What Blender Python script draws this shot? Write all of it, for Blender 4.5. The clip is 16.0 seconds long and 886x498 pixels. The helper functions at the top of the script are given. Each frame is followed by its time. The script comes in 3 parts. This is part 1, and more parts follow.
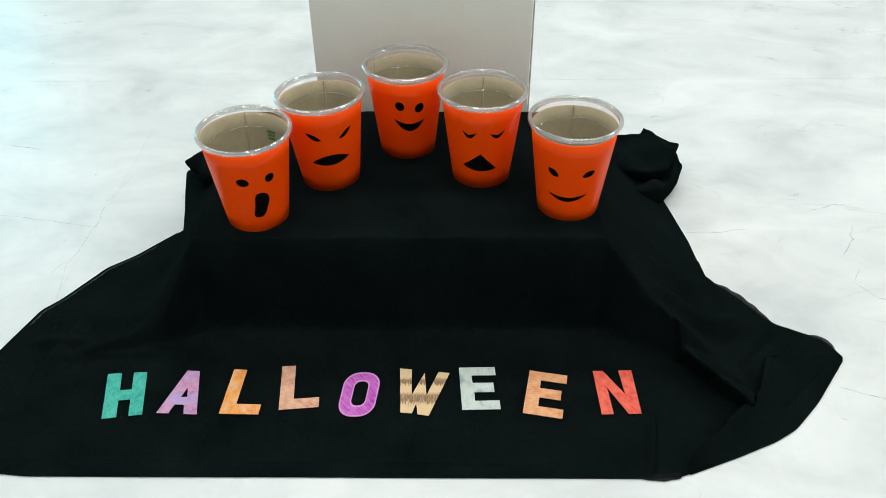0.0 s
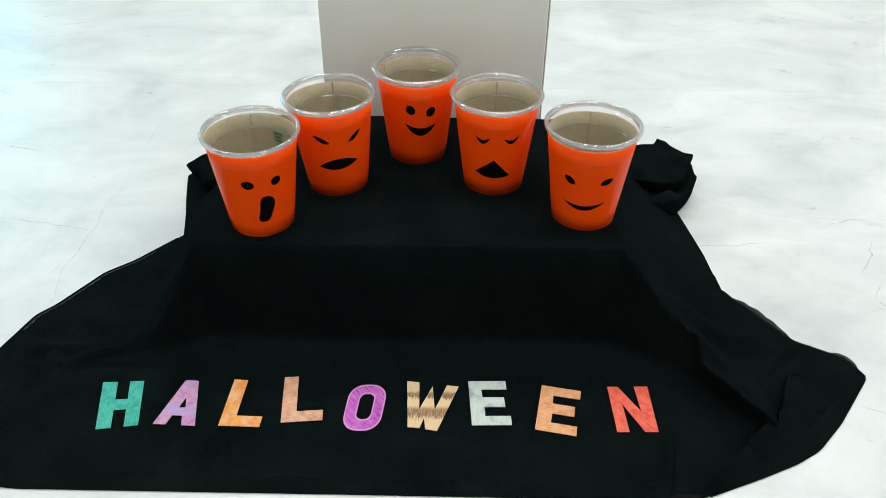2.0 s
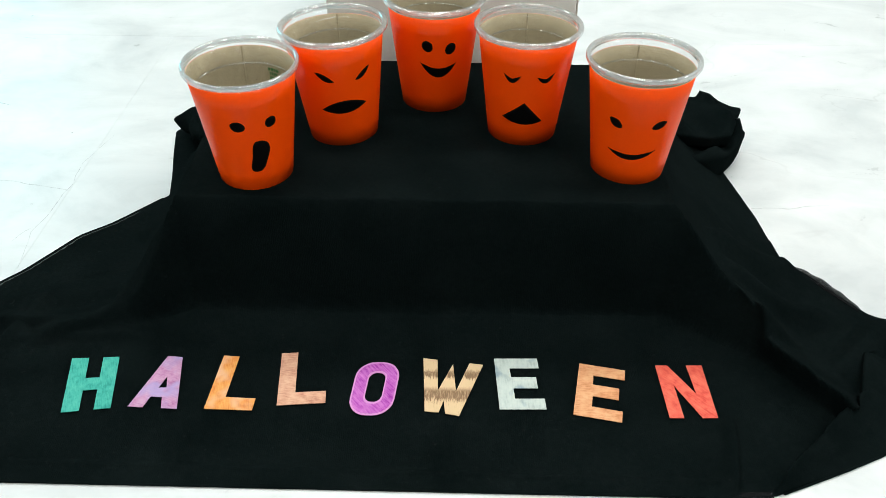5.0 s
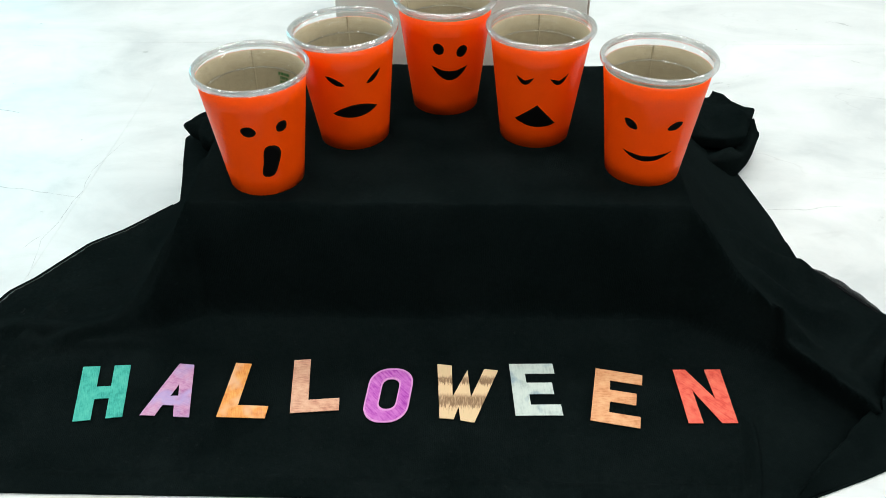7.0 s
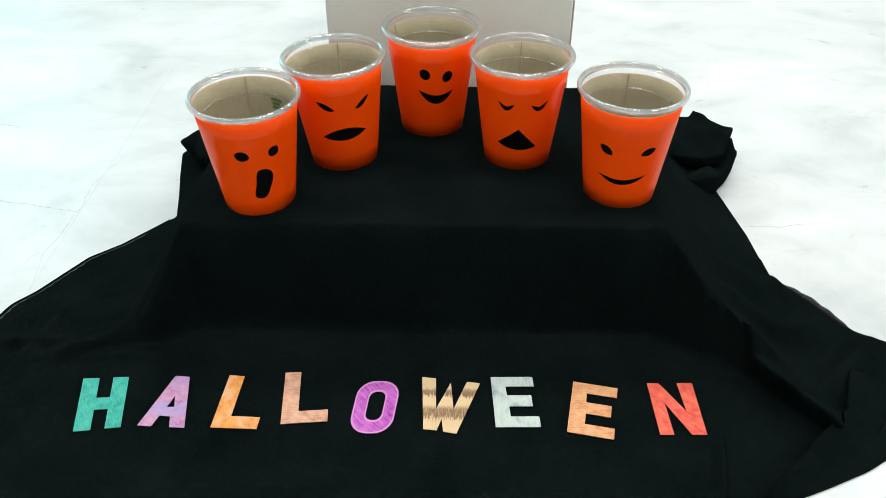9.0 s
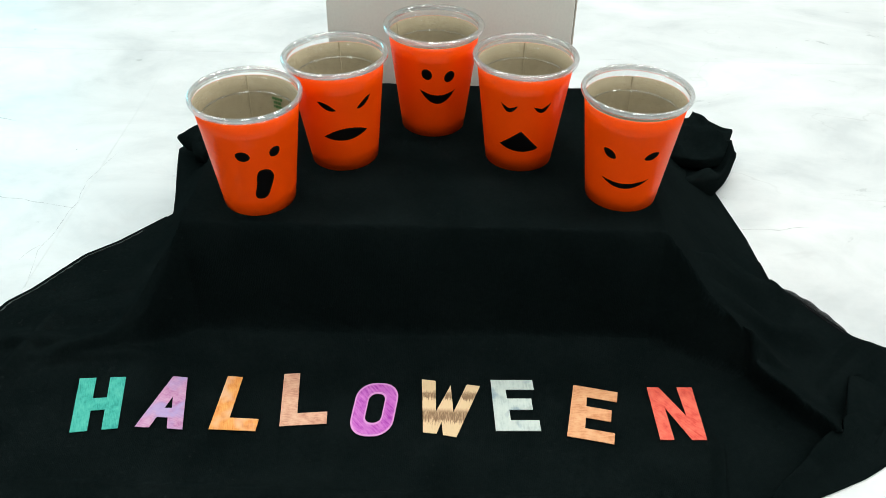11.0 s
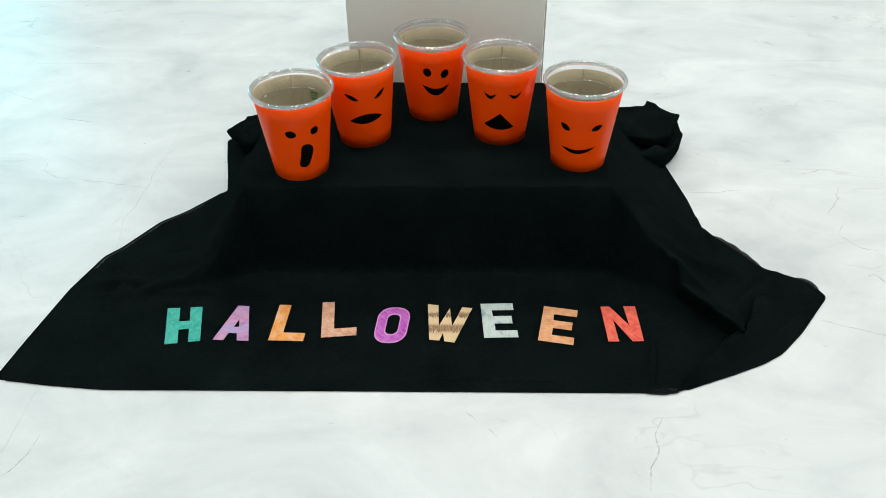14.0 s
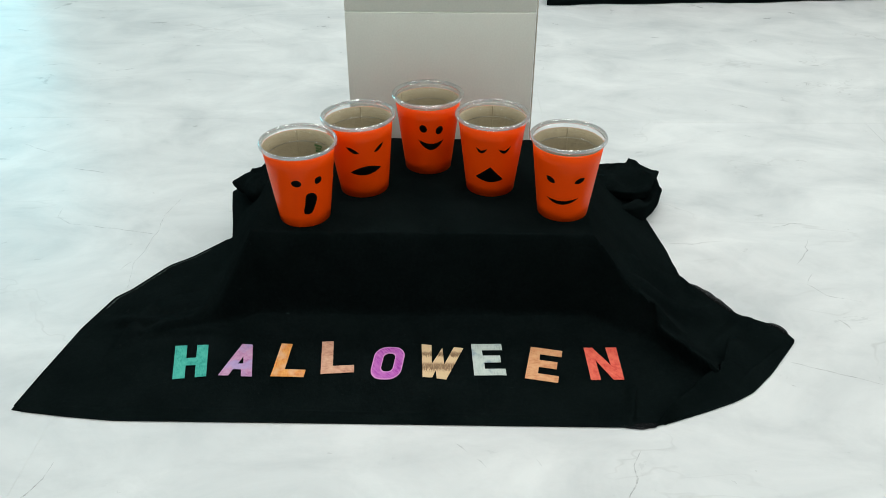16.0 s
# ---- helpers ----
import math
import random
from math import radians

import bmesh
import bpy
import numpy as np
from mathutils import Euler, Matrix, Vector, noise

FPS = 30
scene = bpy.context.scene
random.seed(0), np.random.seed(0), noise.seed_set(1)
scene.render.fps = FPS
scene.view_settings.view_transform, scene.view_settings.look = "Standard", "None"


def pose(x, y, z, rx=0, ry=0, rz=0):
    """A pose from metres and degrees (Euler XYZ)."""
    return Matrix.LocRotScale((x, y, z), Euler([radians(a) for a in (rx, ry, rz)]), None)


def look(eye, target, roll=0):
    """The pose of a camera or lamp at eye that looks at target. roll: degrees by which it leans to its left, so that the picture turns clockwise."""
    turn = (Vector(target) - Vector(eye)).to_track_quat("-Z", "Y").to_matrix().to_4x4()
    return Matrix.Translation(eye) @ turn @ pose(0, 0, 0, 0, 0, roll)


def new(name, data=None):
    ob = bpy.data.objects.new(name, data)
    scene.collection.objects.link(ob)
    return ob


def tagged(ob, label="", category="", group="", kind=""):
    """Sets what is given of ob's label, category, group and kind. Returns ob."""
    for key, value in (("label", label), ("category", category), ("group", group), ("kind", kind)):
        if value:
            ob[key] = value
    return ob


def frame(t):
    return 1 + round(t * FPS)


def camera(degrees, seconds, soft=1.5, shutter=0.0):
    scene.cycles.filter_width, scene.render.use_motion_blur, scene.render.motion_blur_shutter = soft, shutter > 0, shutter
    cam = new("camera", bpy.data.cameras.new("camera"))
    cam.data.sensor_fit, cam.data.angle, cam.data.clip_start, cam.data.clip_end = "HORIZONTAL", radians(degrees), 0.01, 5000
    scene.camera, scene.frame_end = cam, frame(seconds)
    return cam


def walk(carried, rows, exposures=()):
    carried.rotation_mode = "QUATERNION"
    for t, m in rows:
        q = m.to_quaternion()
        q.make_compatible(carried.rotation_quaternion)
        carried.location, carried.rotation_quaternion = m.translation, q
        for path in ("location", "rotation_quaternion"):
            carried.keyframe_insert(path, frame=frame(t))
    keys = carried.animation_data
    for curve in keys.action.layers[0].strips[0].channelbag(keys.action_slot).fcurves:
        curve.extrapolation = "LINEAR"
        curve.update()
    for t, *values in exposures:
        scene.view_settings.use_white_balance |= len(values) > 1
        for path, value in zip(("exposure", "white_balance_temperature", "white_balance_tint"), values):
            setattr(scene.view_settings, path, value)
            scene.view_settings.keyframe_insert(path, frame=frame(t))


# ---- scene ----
cam = camera(56.90, 16.0, soft=0.75)
PATH = [
    (0, (0.01670, 0.00793, 0.60153), (-0.00127, 1.59211, -0.61915), -0.513),
    (0.5, (0.01589, 0.00793, 0.60157), (0.00258, 1.58435, -0.62917), -0.457),
    (1, (0.01244, 0.00784, 0.60121), (0.00159, 1.58948, -0.62284), -0.205),
    (1.5, (0.00863, 0.01141, 0.59887), (-0.00096, 1.59168, -0.62697), 0.182),
    (2, (0.00284, 0.02802, 0.58064), (-0.00726, 1.63139, -0.61480), 0.548),
    (2.5, (0.00107, 0.04102, 0.55796), (-0.00065, 1.65841, -0.61850), 0.264),
    (3, (0.00050, 0.05930, 0.53237), (-0.01096, 1.68471, -0.63293), 0.554),
    (3.5, (-0.00545, 0.07815, 0.51894), (-0.01452, 1.67449, -0.68589), 0.810),
    (4, (-0.01318, 0.08825, 0.50738), (-0.01469, 1.66759, -0.71968), 1.238),
    (4.2, (-0.01298, 0.09349, 0.50385), (-0.01924, 1.66592, -0.73205), 1.159),
    (6.3, (-0.01839, 0.10491, 0.49398), (-0.03303, 1.70093, -0.71122), 0.102),
    (6.5, (-0.02079, 0.10552, 0.49573), (-0.03174, 1.69872, -0.71324), 0.205),
    (7, (-0.01798, 0.10785, 0.49137), (-0.05442, 1.69430, -0.72593), -0.349),
    (7.5, (-0.01500, 0.11346, 0.49373), (-0.05885, 1.69439, -0.73050), -0.189),
    (8, (-0.01375, 0.11265, 0.49999), (-0.05305, 1.68512, -0.73524), 0.002),
    (8.5, (-0.01175, 0.10360, 0.51390), (-0.04540, 1.70501, -0.68374), 0.083),
    (9, (-0.00651, 0.09169, 0.52196), (-0.03742, 1.68048, -0.69245), -0.030),
    (9.2, (-0.00330, 0.08646, 0.52377), (-0.02762, 1.68048, -0.68391), -0.188),
    (11.3, (-0.02315, 0.10362, 0.52784), (-0.03398, 1.67517, -0.70914), 1.259),
    (11.5, (-0.02717, 0.10564, 0.52940), (-0.04515, 1.67236, -0.71361), 1.488),
    (12, (-0.02345, 0.10773, 0.53011), (-0.07012, 1.65280, -0.73898), 0.214),
    (12.5, (-0.00722, 0.10495, 0.53354), (-0.03765, 1.65935, -0.72461), -0.303),
    (12.7, (-0.00379, 0.09657, 0.53424), (-0.04121, 1.66278, -0.70897), -0.743),
    (13, (-0.00479, 0.07201, 0.55328), (-0.00041, 1.66553, -0.65530), 0.723),
    (13.2, (0.00277, 0.02749, 0.56422), (-0.01664, 1.64741, -0.60859), -0.330),
    (13.4, (-0.00111, -0.01783, 0.57725), (-0.03263, 1.57168, -0.63620), -1.315),
    (13.5, (-0.00159, -0.03502, 0.58725), (-0.01544, 1.53506, -0.65158), -1.052),
    (13.7, (0.00406, -0.07487, 0.59947), (0.03829, 1.50137, -0.63110), -0.035),
    (14, (-0.00085, -0.11085, 0.60850), (-0.03629, 1.48495, -0.59655), -0.771),
    (14.5, (-0.00204, -0.13660, 0.61629), (-0.02364, 1.49839, -0.53537), -0.254),
    (15, (-0.00607, -0.14502, 0.62175), (0.02724, 1.50361, -0.51002), 0.505),
    (15.5, (-0.01058, -0.15332, 0.62637), (-0.00774, 1.50594, -0.49026), 0.005),
    (16, (-0.00273, -0.17176, 0.63154), (-0.01659, 1.50621, -0.45667), 0.235),
]
walk(cam, [(t, look(eye, target, roll)) for t, eye, target, roll in PATH],
     exposures=[(0.0, -0.05), (2.0, -0.03), (3.0, 0.0), (4.0, 0.16), (12.5, 0.17), (13.5, 0.0), (14.5, -0.14), (16.0, -0.25)])

# ---- light ----
U = 0.925            # metres in a unit of the plan


def mat(name):
    m = bpy.data.materials.new(name)
    m.use_nodes = True
    m.node_tree.nodes.clear()
    return m, m.node_tree.nodes, m.node_tree.links


world = bpy.data.worlds.new("room_air")
scene.world = world
world.use_nodes = True
world.node_tree.nodes["Background"].inputs[0].default_value = (0.8, 0.88, 1.0, 1)
world.node_tree.nodes["Background"].inputs[1].default_value = 0.03


def area(name, m, sx, sy, power, color):
    d = bpy.data.lights.new(name, "AREA")
    d.shape, d.size, d.size_y, d.energy, d.color = "RECTANGLE", sx, sy, power, color
    ob = new(name, d)
    ob.matrix_world = m
    return ob


ROOM = (-3.0, 3.2, -2.6, 3.6, 2.7)      # x0 x1 y0 y1 height
PANELS = [(x, y) for y in (-1.2, 0.6, 2.4) for x in (-1.5, 0.1, 1.7)]
for x, y in PANELS:
    area("ceiling_panel_light", pose(x, y, 2.66), 1.1, 0.28, (12.5 + 2.1 * x) * {-1.2: 0.84, 0.6: 1.20, 2.4: 1.26}[y], (0.96, 1.0, 0.97))
area("door_daylight", pose(-2.42, 3.62, 1.12, 90, 0, 180), 1.0, 2.0, 21, (0.29, 0.87, 1.0))


# ---- materials ----
def ramp(n, stops):
    r = n.new("ShaderNodeValToRGB")
    e = r.color_ramp.elements
    while len(e) < len(stops):
        e.new(0.5)
    for k, (p, c) in zip(e, stops):
        k.position, k.color = p, (*c, 1)
    return r


def texco(n, l, scale=(1, 1, 1), use="Object"):
    c, m = n.new("ShaderNodeTexCoord"), n.new("ShaderNodeMapping")
    m.inputs["Scale"].default_value = scale
    l.new(c.outputs[use], m.inputs[0])
    return m.outputs[0]


def noise_node(n, l, co, scale, detail=4, rough=0.55, dist=0.0):
    t = n.new("ShaderNodeTexNoise")
    t.inputs["Scale"].default_value, t.inputs["Detail"].default_value = scale, detail
    t.inputs["Roughness"].default_value, t.inputs["Distortion"].default_value = rough, dist
    l.new(co, t.inputs["Vector"])
    return t.outputs["Fac"]


def bump(n, l, height, strength, distance):
    b = n.new("ShaderNodeBump")
    b.inputs["Strength"].default_value, b.inputs["Distance"].default_value = strength, distance
    l.new(height, b.inputs["Height"])
    return b.outputs[0]


def mixc(n, l, fac, a, b, mode="MIX"):
    x = n.new("ShaderNodeMix")
    x.data_type, x.blend_type = "RGBA", mode
    for v, i in ((fac, 0), (a, 6), (b, 7)):
        if isinstance(v, (int, float)):
            x.inputs[i].default_value = v
        elif isinstance(v, tuple):
            x.inputs[i].default_value = (*v, 1)
        else:
            l.new(v, x.inputs[i])
    return x.outputs[2]


def math_node(n, l, op, a, b=0.0):
    x = n.new("ShaderNodeMath")
    x.operation = op
    for v, i in ((a, 0), (b, 1)):
        if isinstance(v, (int, float)):
            x.inputs[i].default_value = v
        else:
            l.new(v, x.inputs[i])
    return x.outputs[0]


def principled(n, l, color=None, rough=0.5, normal=None, **more):
    b, o = n.new("ShaderNodeBsdfPrincipled"), n.new("ShaderNodeOutputMaterial")
    if isinstance(color, tuple):
        b.inputs["Base Color"].default_value = (*color, 1)
    elif color is not None:
        l.new(color, b.inputs["Base Color"])
    if isinstance(rough, (int, float)):
        b.inputs["Roughness"].default_value = rough
    else:
        l.new(rough, b.inputs["Roughness"])
    if normal is not None:
        l.new(normal, b.inputs["Normal"])
    for k, v in more.items():
        b.inputs[k.replace("_", " ")].default_value = v
    l.new(b.outputs[0], o.inputs[0])
    return b


def marble():
    m, n, l = mat("polished_marble_tile")
    co = n.new("ShaderNodeTexCoord").outputs["Object"]
    info = n.new("ShaderNodeObjectInfo")
    off = n.new("ShaderNodeVectorMath")              # one print runs on from tile to tile
    off.operation = "ADD"
    l.new(co, off.inputs[0])
    l.new(info.outputs["Location"], off.inputs[1])
    mp = n.new("ShaderNodeMapping")
    mp.inputs["Scale"].default_value = (1.0, 1.6, 1.0)
    mp.inputs["Rotation"].default_value = (0, 0, 0.35)
    l.new(off.outputs[0], mp.inputs[0])
    v = mp.outputs[0]
    cloud = noise_node(n, l, v, 5.0, 9, 0.58, 0.7)
    fine = noise_node(n, l, v, 13.0, 7, 0.7, 0.6)
    base = ramp(n, [(0.32, (0.555, 0.566, 0.57)), (0.45, (0.64, 0.645, 0.645)), (0.56, (0.692, 0.694, 0.692)), (0.66, (0.745, 0.745, 0.74))])
    l.new(cloud, base.inputs[0])
    streak = ramp(n, [(0.30, (0.90, 0.905, 0.905)), (0.52, (1, 1, 1))])
    l.new(fine, streak.inputs[0])
    c = mixc(n, l, 0.7, base.outputs[0], streak.outputs[0], "MULTIPLY")
    # hair veins: thin bands where a warped noise crosses its middle
    w = noise_node(n, l, v, 1.5, 5, 0.6, 0.5)
    d = math_node(n, l, "ABSOLUTE", math_node(n, l, "SUBTRACT", w, 0.5))
    vein = ramp(n, [(0.0, (0.86, 0.855, 0.85)), (0.004, (1, 1, 1))])
    l.new(d, vein.inputs[0])
    gate = ramp(n, [(0.50, (0, 0, 0)), (0.62, (1, 1, 1))])
    l.new(noise_node(n, l, v, 2.6, 2), gate.inputs[0])
    c = mixc(n, l, gate.outputs[0], c, mixc(n, l, 1.0, c, vein.outputs[0], "MULTIPLY"))
    # sparse grit
    sp = n.new("ShaderNodeTexVoronoi")
    sp.inputs["Scale"].default_value = 42
    l.new(off.outputs[0], sp.inputs["Vector"])
    dot = ramp(n, [(0.025, (0.45, 0.44, 0.42)), (0.05, (1, 1, 1))])
    l.new(sp.outputs["Distance"], dot.inputs[0])
    g2 = ramp(n, [(0.64, (0, 0, 0)), (0.68, (1, 1, 1))])
    l.new(noise_node(n, l, off.outputs[0], 11, 2), g2.inputs[0])
    c = mixc(n, l, g2.outputs[0], c, mixc(n, l, 1.0, c, dot.outputs[0], "MULTIPLY"))
    r = ramp(n, [(0.3, (0.26,) * 3), (0.7, (0.40,) * 3)])
    l.new(fine, r.inputs[0])
    principled(n, l, c, r.outputs[0], Specular_IOR_Level=0.35)
    return m


def plain(name, color, rough, grain=400, amount=0.06, bumpy=0.15, dist=0.0004, scale=(1, 1, 1), blotch=6, **more):
    """Paint, paper or board: a base colour with fine grain and broad blotches."""
    m, n, l = mat(name)
    co = texco(n, l, scale)
    fine, broad = noise_node(n, l, co, grain, 3), noise_node(n, l, co, blotch, 3)
    k = math_node(n, l, "ADD", math_node(n, l, "MULTIPLY", math_node(n, l, "SUBTRACT", fine, 0.5), amount * 2),
                  math_node(n, l, "MULTIPLY", math_node(n, l, "SUBTRACT", broad, 0.5), amount * 2))
    v = math_node(n, l, "ADD", k, 1.0)
    cc = n.new("ShaderNodeCombineXYZ")
    for i in range(3):
        l.new(v, cc.inputs[i])
    c = mixc(n, l, 1.0, color, cc.outputs[0], "MULTIPLY")
    principled(n, l, c, rough, bump(n, l, fine, bumpy, dist), **more)
    return m


def fabric():
    """Black knit: fine ribs, fuzz and lint, with broad worn patches."""
    m, n, l = mat("black_jersey_cloth")
    co = texco(n, l)
    wx = n.new("ShaderNodeTexWave")
    wx.inputs["Scale"].default_value, wx.inputs["Distortion"].default_value = 210, 6.0
    l.new(co, wx.inputs[0])
    fz, mid, big = noise_node(n, l, co, 900, 2), noise_node(n, l, co, 230, 4, 0.7), noise_node(n, l, co, 18, 4)
    h = math_node(n, l, "ADD", math_node(n, l, "MULTIPLY", wx.outputs["Fac"], 0.25), math_node(n, l, "ADD", fz, math_node(n, l, "MULTIPLY", mid, 0.6)))
    tone = math_node(n, l, "ADD", math_node(n, l, "MULTIPLY", big, 0.3), math_node(n, l, "MULTIPLY", math_node(n, l, "ADD", mid, fz), 0.35))
    c = ramp(n, [(0.36, (0.0018, 0.0033, 0.0033)), (0.5, (0.0040, 0.0066, 0.0066)), (0.64, (0.0074, 0.0109, 0.0109))])
    l.new(tone, c.inputs[0])
    lint = ramp(n, [(0.735, (0, 0, 0)), (0.775, (1, 1, 1))])
    l.new(noise_node(n, l, co, 240, 1), lint.inputs[0])
    c2 = mixc(n, l, lint.outputs[0], c.outputs[0], (0.010, 0.013, 0.013))
    principled(n, l, c2, 0.92, bump(n, l, h, 0.35, 0.0004), Specular_IOR_Level=0.0, Sheen_Weight=0.004, Sheen_Roughness=0.3)
    return m


def sheer():
    m, n, l = mat("sheer_black_mesh_hem")
    co = texco(n, l)
    w = noise_node(n, l, co, 1200, 1)
    r = ramp(n, [(0.35, (0.12,) * 3), (0.65, (0.6,) * 3)])
    l.new(w, r.inputs[0])
    d, t, x, o = n.new("ShaderNodeBsdfDiffuse"), n.new("ShaderNodeBsdfTransparent"), n.new("ShaderNodeMixShader"), n.new("ShaderNodeOutputMaterial")
    d.inputs[0].default_value = (0.015, 0.016, 0.017, 1)
    l.new(r.outputs[0], x.inputs[0])
    l.new(d.outputs[0], x.inputs[1])
    l.new(t.outputs[0], x.inputs[2])
    l.new(x.outputs[0], o.inputs[0])
    return m


def clear_plastic(name, tint, gloss_rough, least, most, power, milk):
    """Thin clear plastic: see-through, with gloss that grows towards the grazing edge and a trace of milkiness."""
    m, n, l = mat(name)
    t, g, f, x, y, d, o = (n.new("ShaderNode" + k) for k in ("BsdfTransparent", "BsdfGlossy", "LayerWeight", "MixShader", "MixShader", "BsdfTranslucent", "OutputMaterial"))
    t.inputs[0].default_value = (*tint, 1)
    g.inputs["Roughness"].default_value = gloss_rough
    d.inputs[0].default_value = (0.85, 0.88, 0.87, 1)
    co = texco(n, l)
    nz = bump(n, l, noise_node(n, l, co, 60, 2), 0.25, 0.002)
    l.new(nz, g.inputs["Normal"])
    k = math_node(n, l, "POWER", f.outputs["Facing"], power)
    k = math_node(n, l, "MULTIPLY_ADD", k, most - least)
    k.node.inputs[2].default_value = least
    y.inputs[0].default_value = milk
    l.new(t.outputs[0], y.inputs[1])
    l.new(d.outputs[0], y.inputs[2])
    l.new(k, x.inputs[0])
    l.new(y.outputs[0], x.inputs[1])
    l.new(g.outputs[0], x.inputs[2])
    l.new(x.outputs[0], o.inputs[0])
    return m


def kraft():
    m, n, l = mat("kraft_board")
    co = texco(n, l)
    fib = noise_node(n, l, co, 210, 5, 0.65)
    c = ramp(n, [(0.3, (0.37, 0.29, 0.18)), (0.55, (0.455, 0.36, 0.228)), (0.8, (0.515, 0.415, 0.27))])
    l.new(math_node(n, l, "ADD", math_node(n, l, "MULTIPLY", fib, 0.6), math_node(n, l, "MULTIPLY", noise_node(n, l, co, 35, 4), 0.4)), c.inputs[0])
    sp = ramp(n, [(0.665, (1, 1, 1)), (0.72, (0.25, 0.2, 0.15))])
    l.new(noise_node(n, l, co, 420, 2), sp.inputs[0])
    principled(n, l, mixc(n, l, 0.8, c.outputs[0], sp.outputs[0], "MULTIPLY"), 0.8, bump(n, l, fib, 0.3, 0.0003))
    return m


def crayon(name, pale, strong, angle=0.5, second=None, strokes=330, patchy=0.6, gate=(0.47, 0.60)):
    """Paper coloured by hand: pencil strokes over pale paper, with pressed patches."""
    pale, strong = (tuple(v * 0.92 for v in c) for c in (pale, strong))
    m, n, l = mat(name)
    turn, mp = n.new("ShaderNodeMapping"), n.new("ShaderNodeMapping")
    turn.inputs["Rotation"].default_value = (0, 0, angle)
    mp.inputs["Scale"].default_value = (0.4, 3.2, 1)
    l.new(n.new("ShaderNodeTexCoord").outputs["Object"], turn.inputs[0])
    l.new(turn.outputs[0], mp.inputs[0])
    st = noise_node(n, l, mp.outputs[0], strokes, 4, 0.7, 0.4)
    pa = noise_node(n, l, texco(n, l), 105, 4, 0.65)
    f = math_node(n, l, "ADD", math_node(n, l, "MULTIPLY", st, 1.15 - patchy), math_node(n, l, "MULTIPLY", pa, patchy))
    r = ramp(n, [(0.43, pale), (0.58, tuple((a + b) / 2 for a, b in zip(pale, strong))), (0.72, tuple(v * 0.85 for v in strong))])
    l.new(f, r.inputs[0])
    c = r.outputs[0]
    if second:
        g = ramp(n, [(gate[0], (0, 0, 0)), (gate[1], (1, 1, 1))])
        l.new(noise_node(n, l, texco(n, l, (1, 1, 1)), 42, 2), g.inputs[0])
        c = mixc(n, l, math_node(n, l, "MULTIPLY", g.outputs[0], math_node(n, l, "ADD", st, 0.2)), c, second)
    principled(n, l, c, 0.75, bump(n, l, st, 0.1, 0.0002))
    return m


def striped_wood():
    """Tan paper with zigzag bands of brown pencil, as on the W."""
    m, n, l = mat("tan_paper_brown_scribble")
    mp = n.new("ShaderNodeMapping")
    mp.inputs["Scale"].default_value = (6, 1, 1)
    l.new(n.new("ShaderNodeTexCoord").outputs["Object"], mp.inputs[0])
    st = noise_node(n, l, mp.outputs[0], 130, 3, 0.7)
    sep = n.new("ShaderNodeSeparateXYZ")
    l.new(n.new("ShaderNodeTexCoord").outputs["Object"], sep.inputs[0])
    y = math_node(n, l, "ADD", sep.outputs[1], math_node(n, l, "MULTIPLY", math_node(n, l, "SUBTRACT", st, 0.5), 0.016))
    v = math_node(n, l, "MULTIPLY_ADD", y, 1 / 0.060)
    v.node.inputs[2].default_value = 0.5
    lt, dk = (0.0,) * 3, (1.0,) * 3
    bands = ramp(n, [(0.22, lt), (0.30, dk), (0.44, dk), (0.53, lt), (0.64, lt), (0.70, dk), (0.78, dk), (0.84, lt)])
    l.new(v, bands.inputs[0])
    band = math_node(n, l, "ADD", math_node(n, l, "MULTIPLY", bands.outputs[0], 0.34), math_node(n, l, "MULTIPLY", st, 0.62))
    r = ramp(n, [(0.36, (0.77, 0.54, 0.31)), (0.50, (0.64, 0.41, 0.235)), (0.68, (0.25, 0.14, 0.07))])
    l.new(band, r.inputs[0])
    principled(n, l, r.outputs[0], 0.75, bump(n, l, st, 0.1, 0.0002))
    return m


MARBLE = marble()
GROUT = plain("pale_grout", (0.70, 0.685, 0.66), 0.85)
WALL = plain("white_wall_paint", (0.66, 0.66, 0.645), 0.7, 220, 0.03)
# assumed grey: darker than the other walls so less light bounces onto front faces
DIMMING_WALL = plain("front_light_cutting_grey", (0.48, 0.485, 0.49), 0.7, 220, 0.05)
CEIL = plain("ceiling_board", (0.82, 0.82, 0.81), 0.8, 160, 0.03)
CLOTH = fabric()
SHEER = sheer()
ORANGE = plain("orange_coated_paper", (0.95, 0.073, 0.001), 0.45, 500, 0.03, 0.02, 0.0001, Specular_IOR_Level=0.04, Coat_Weight=0.24, Coat_Roughness=0.15, Coat_IOR=1.5)
KRAFT = kraft()
BLACKPAPER = plain("black_paper", (0.002, 0.002, 0.002), 0.85, 500, 0.1, Specular_IOR_Level=0.06)
PLASTIC = clear_plastic("clear_plastic_wall", (0.97, 0.98, 0.98), 0.06, 0.02, 0.30, 3.0, 0.01)
GREYBOARD = plain("grey_back_cardboard", (0.775, 0.79, 0.715), 0.75, 420, 0.06, 0.2, 0.0004, (1, 1, 0.8), 9)
BOARDEDGE = plain("pale_board_edge", (0.62, 0.56, 0.47), 0.8)
GREEN = plain("green_print", (0.03, 0.16, 0.03), 0.6)
BOXWOOD = plain("inner_carton", (0.40, 0.29, 0.18), 0.8)
PLASTER_FRAME = plain("white_lamp_frame", (0.8, 0.8, 0.8), 0.4)


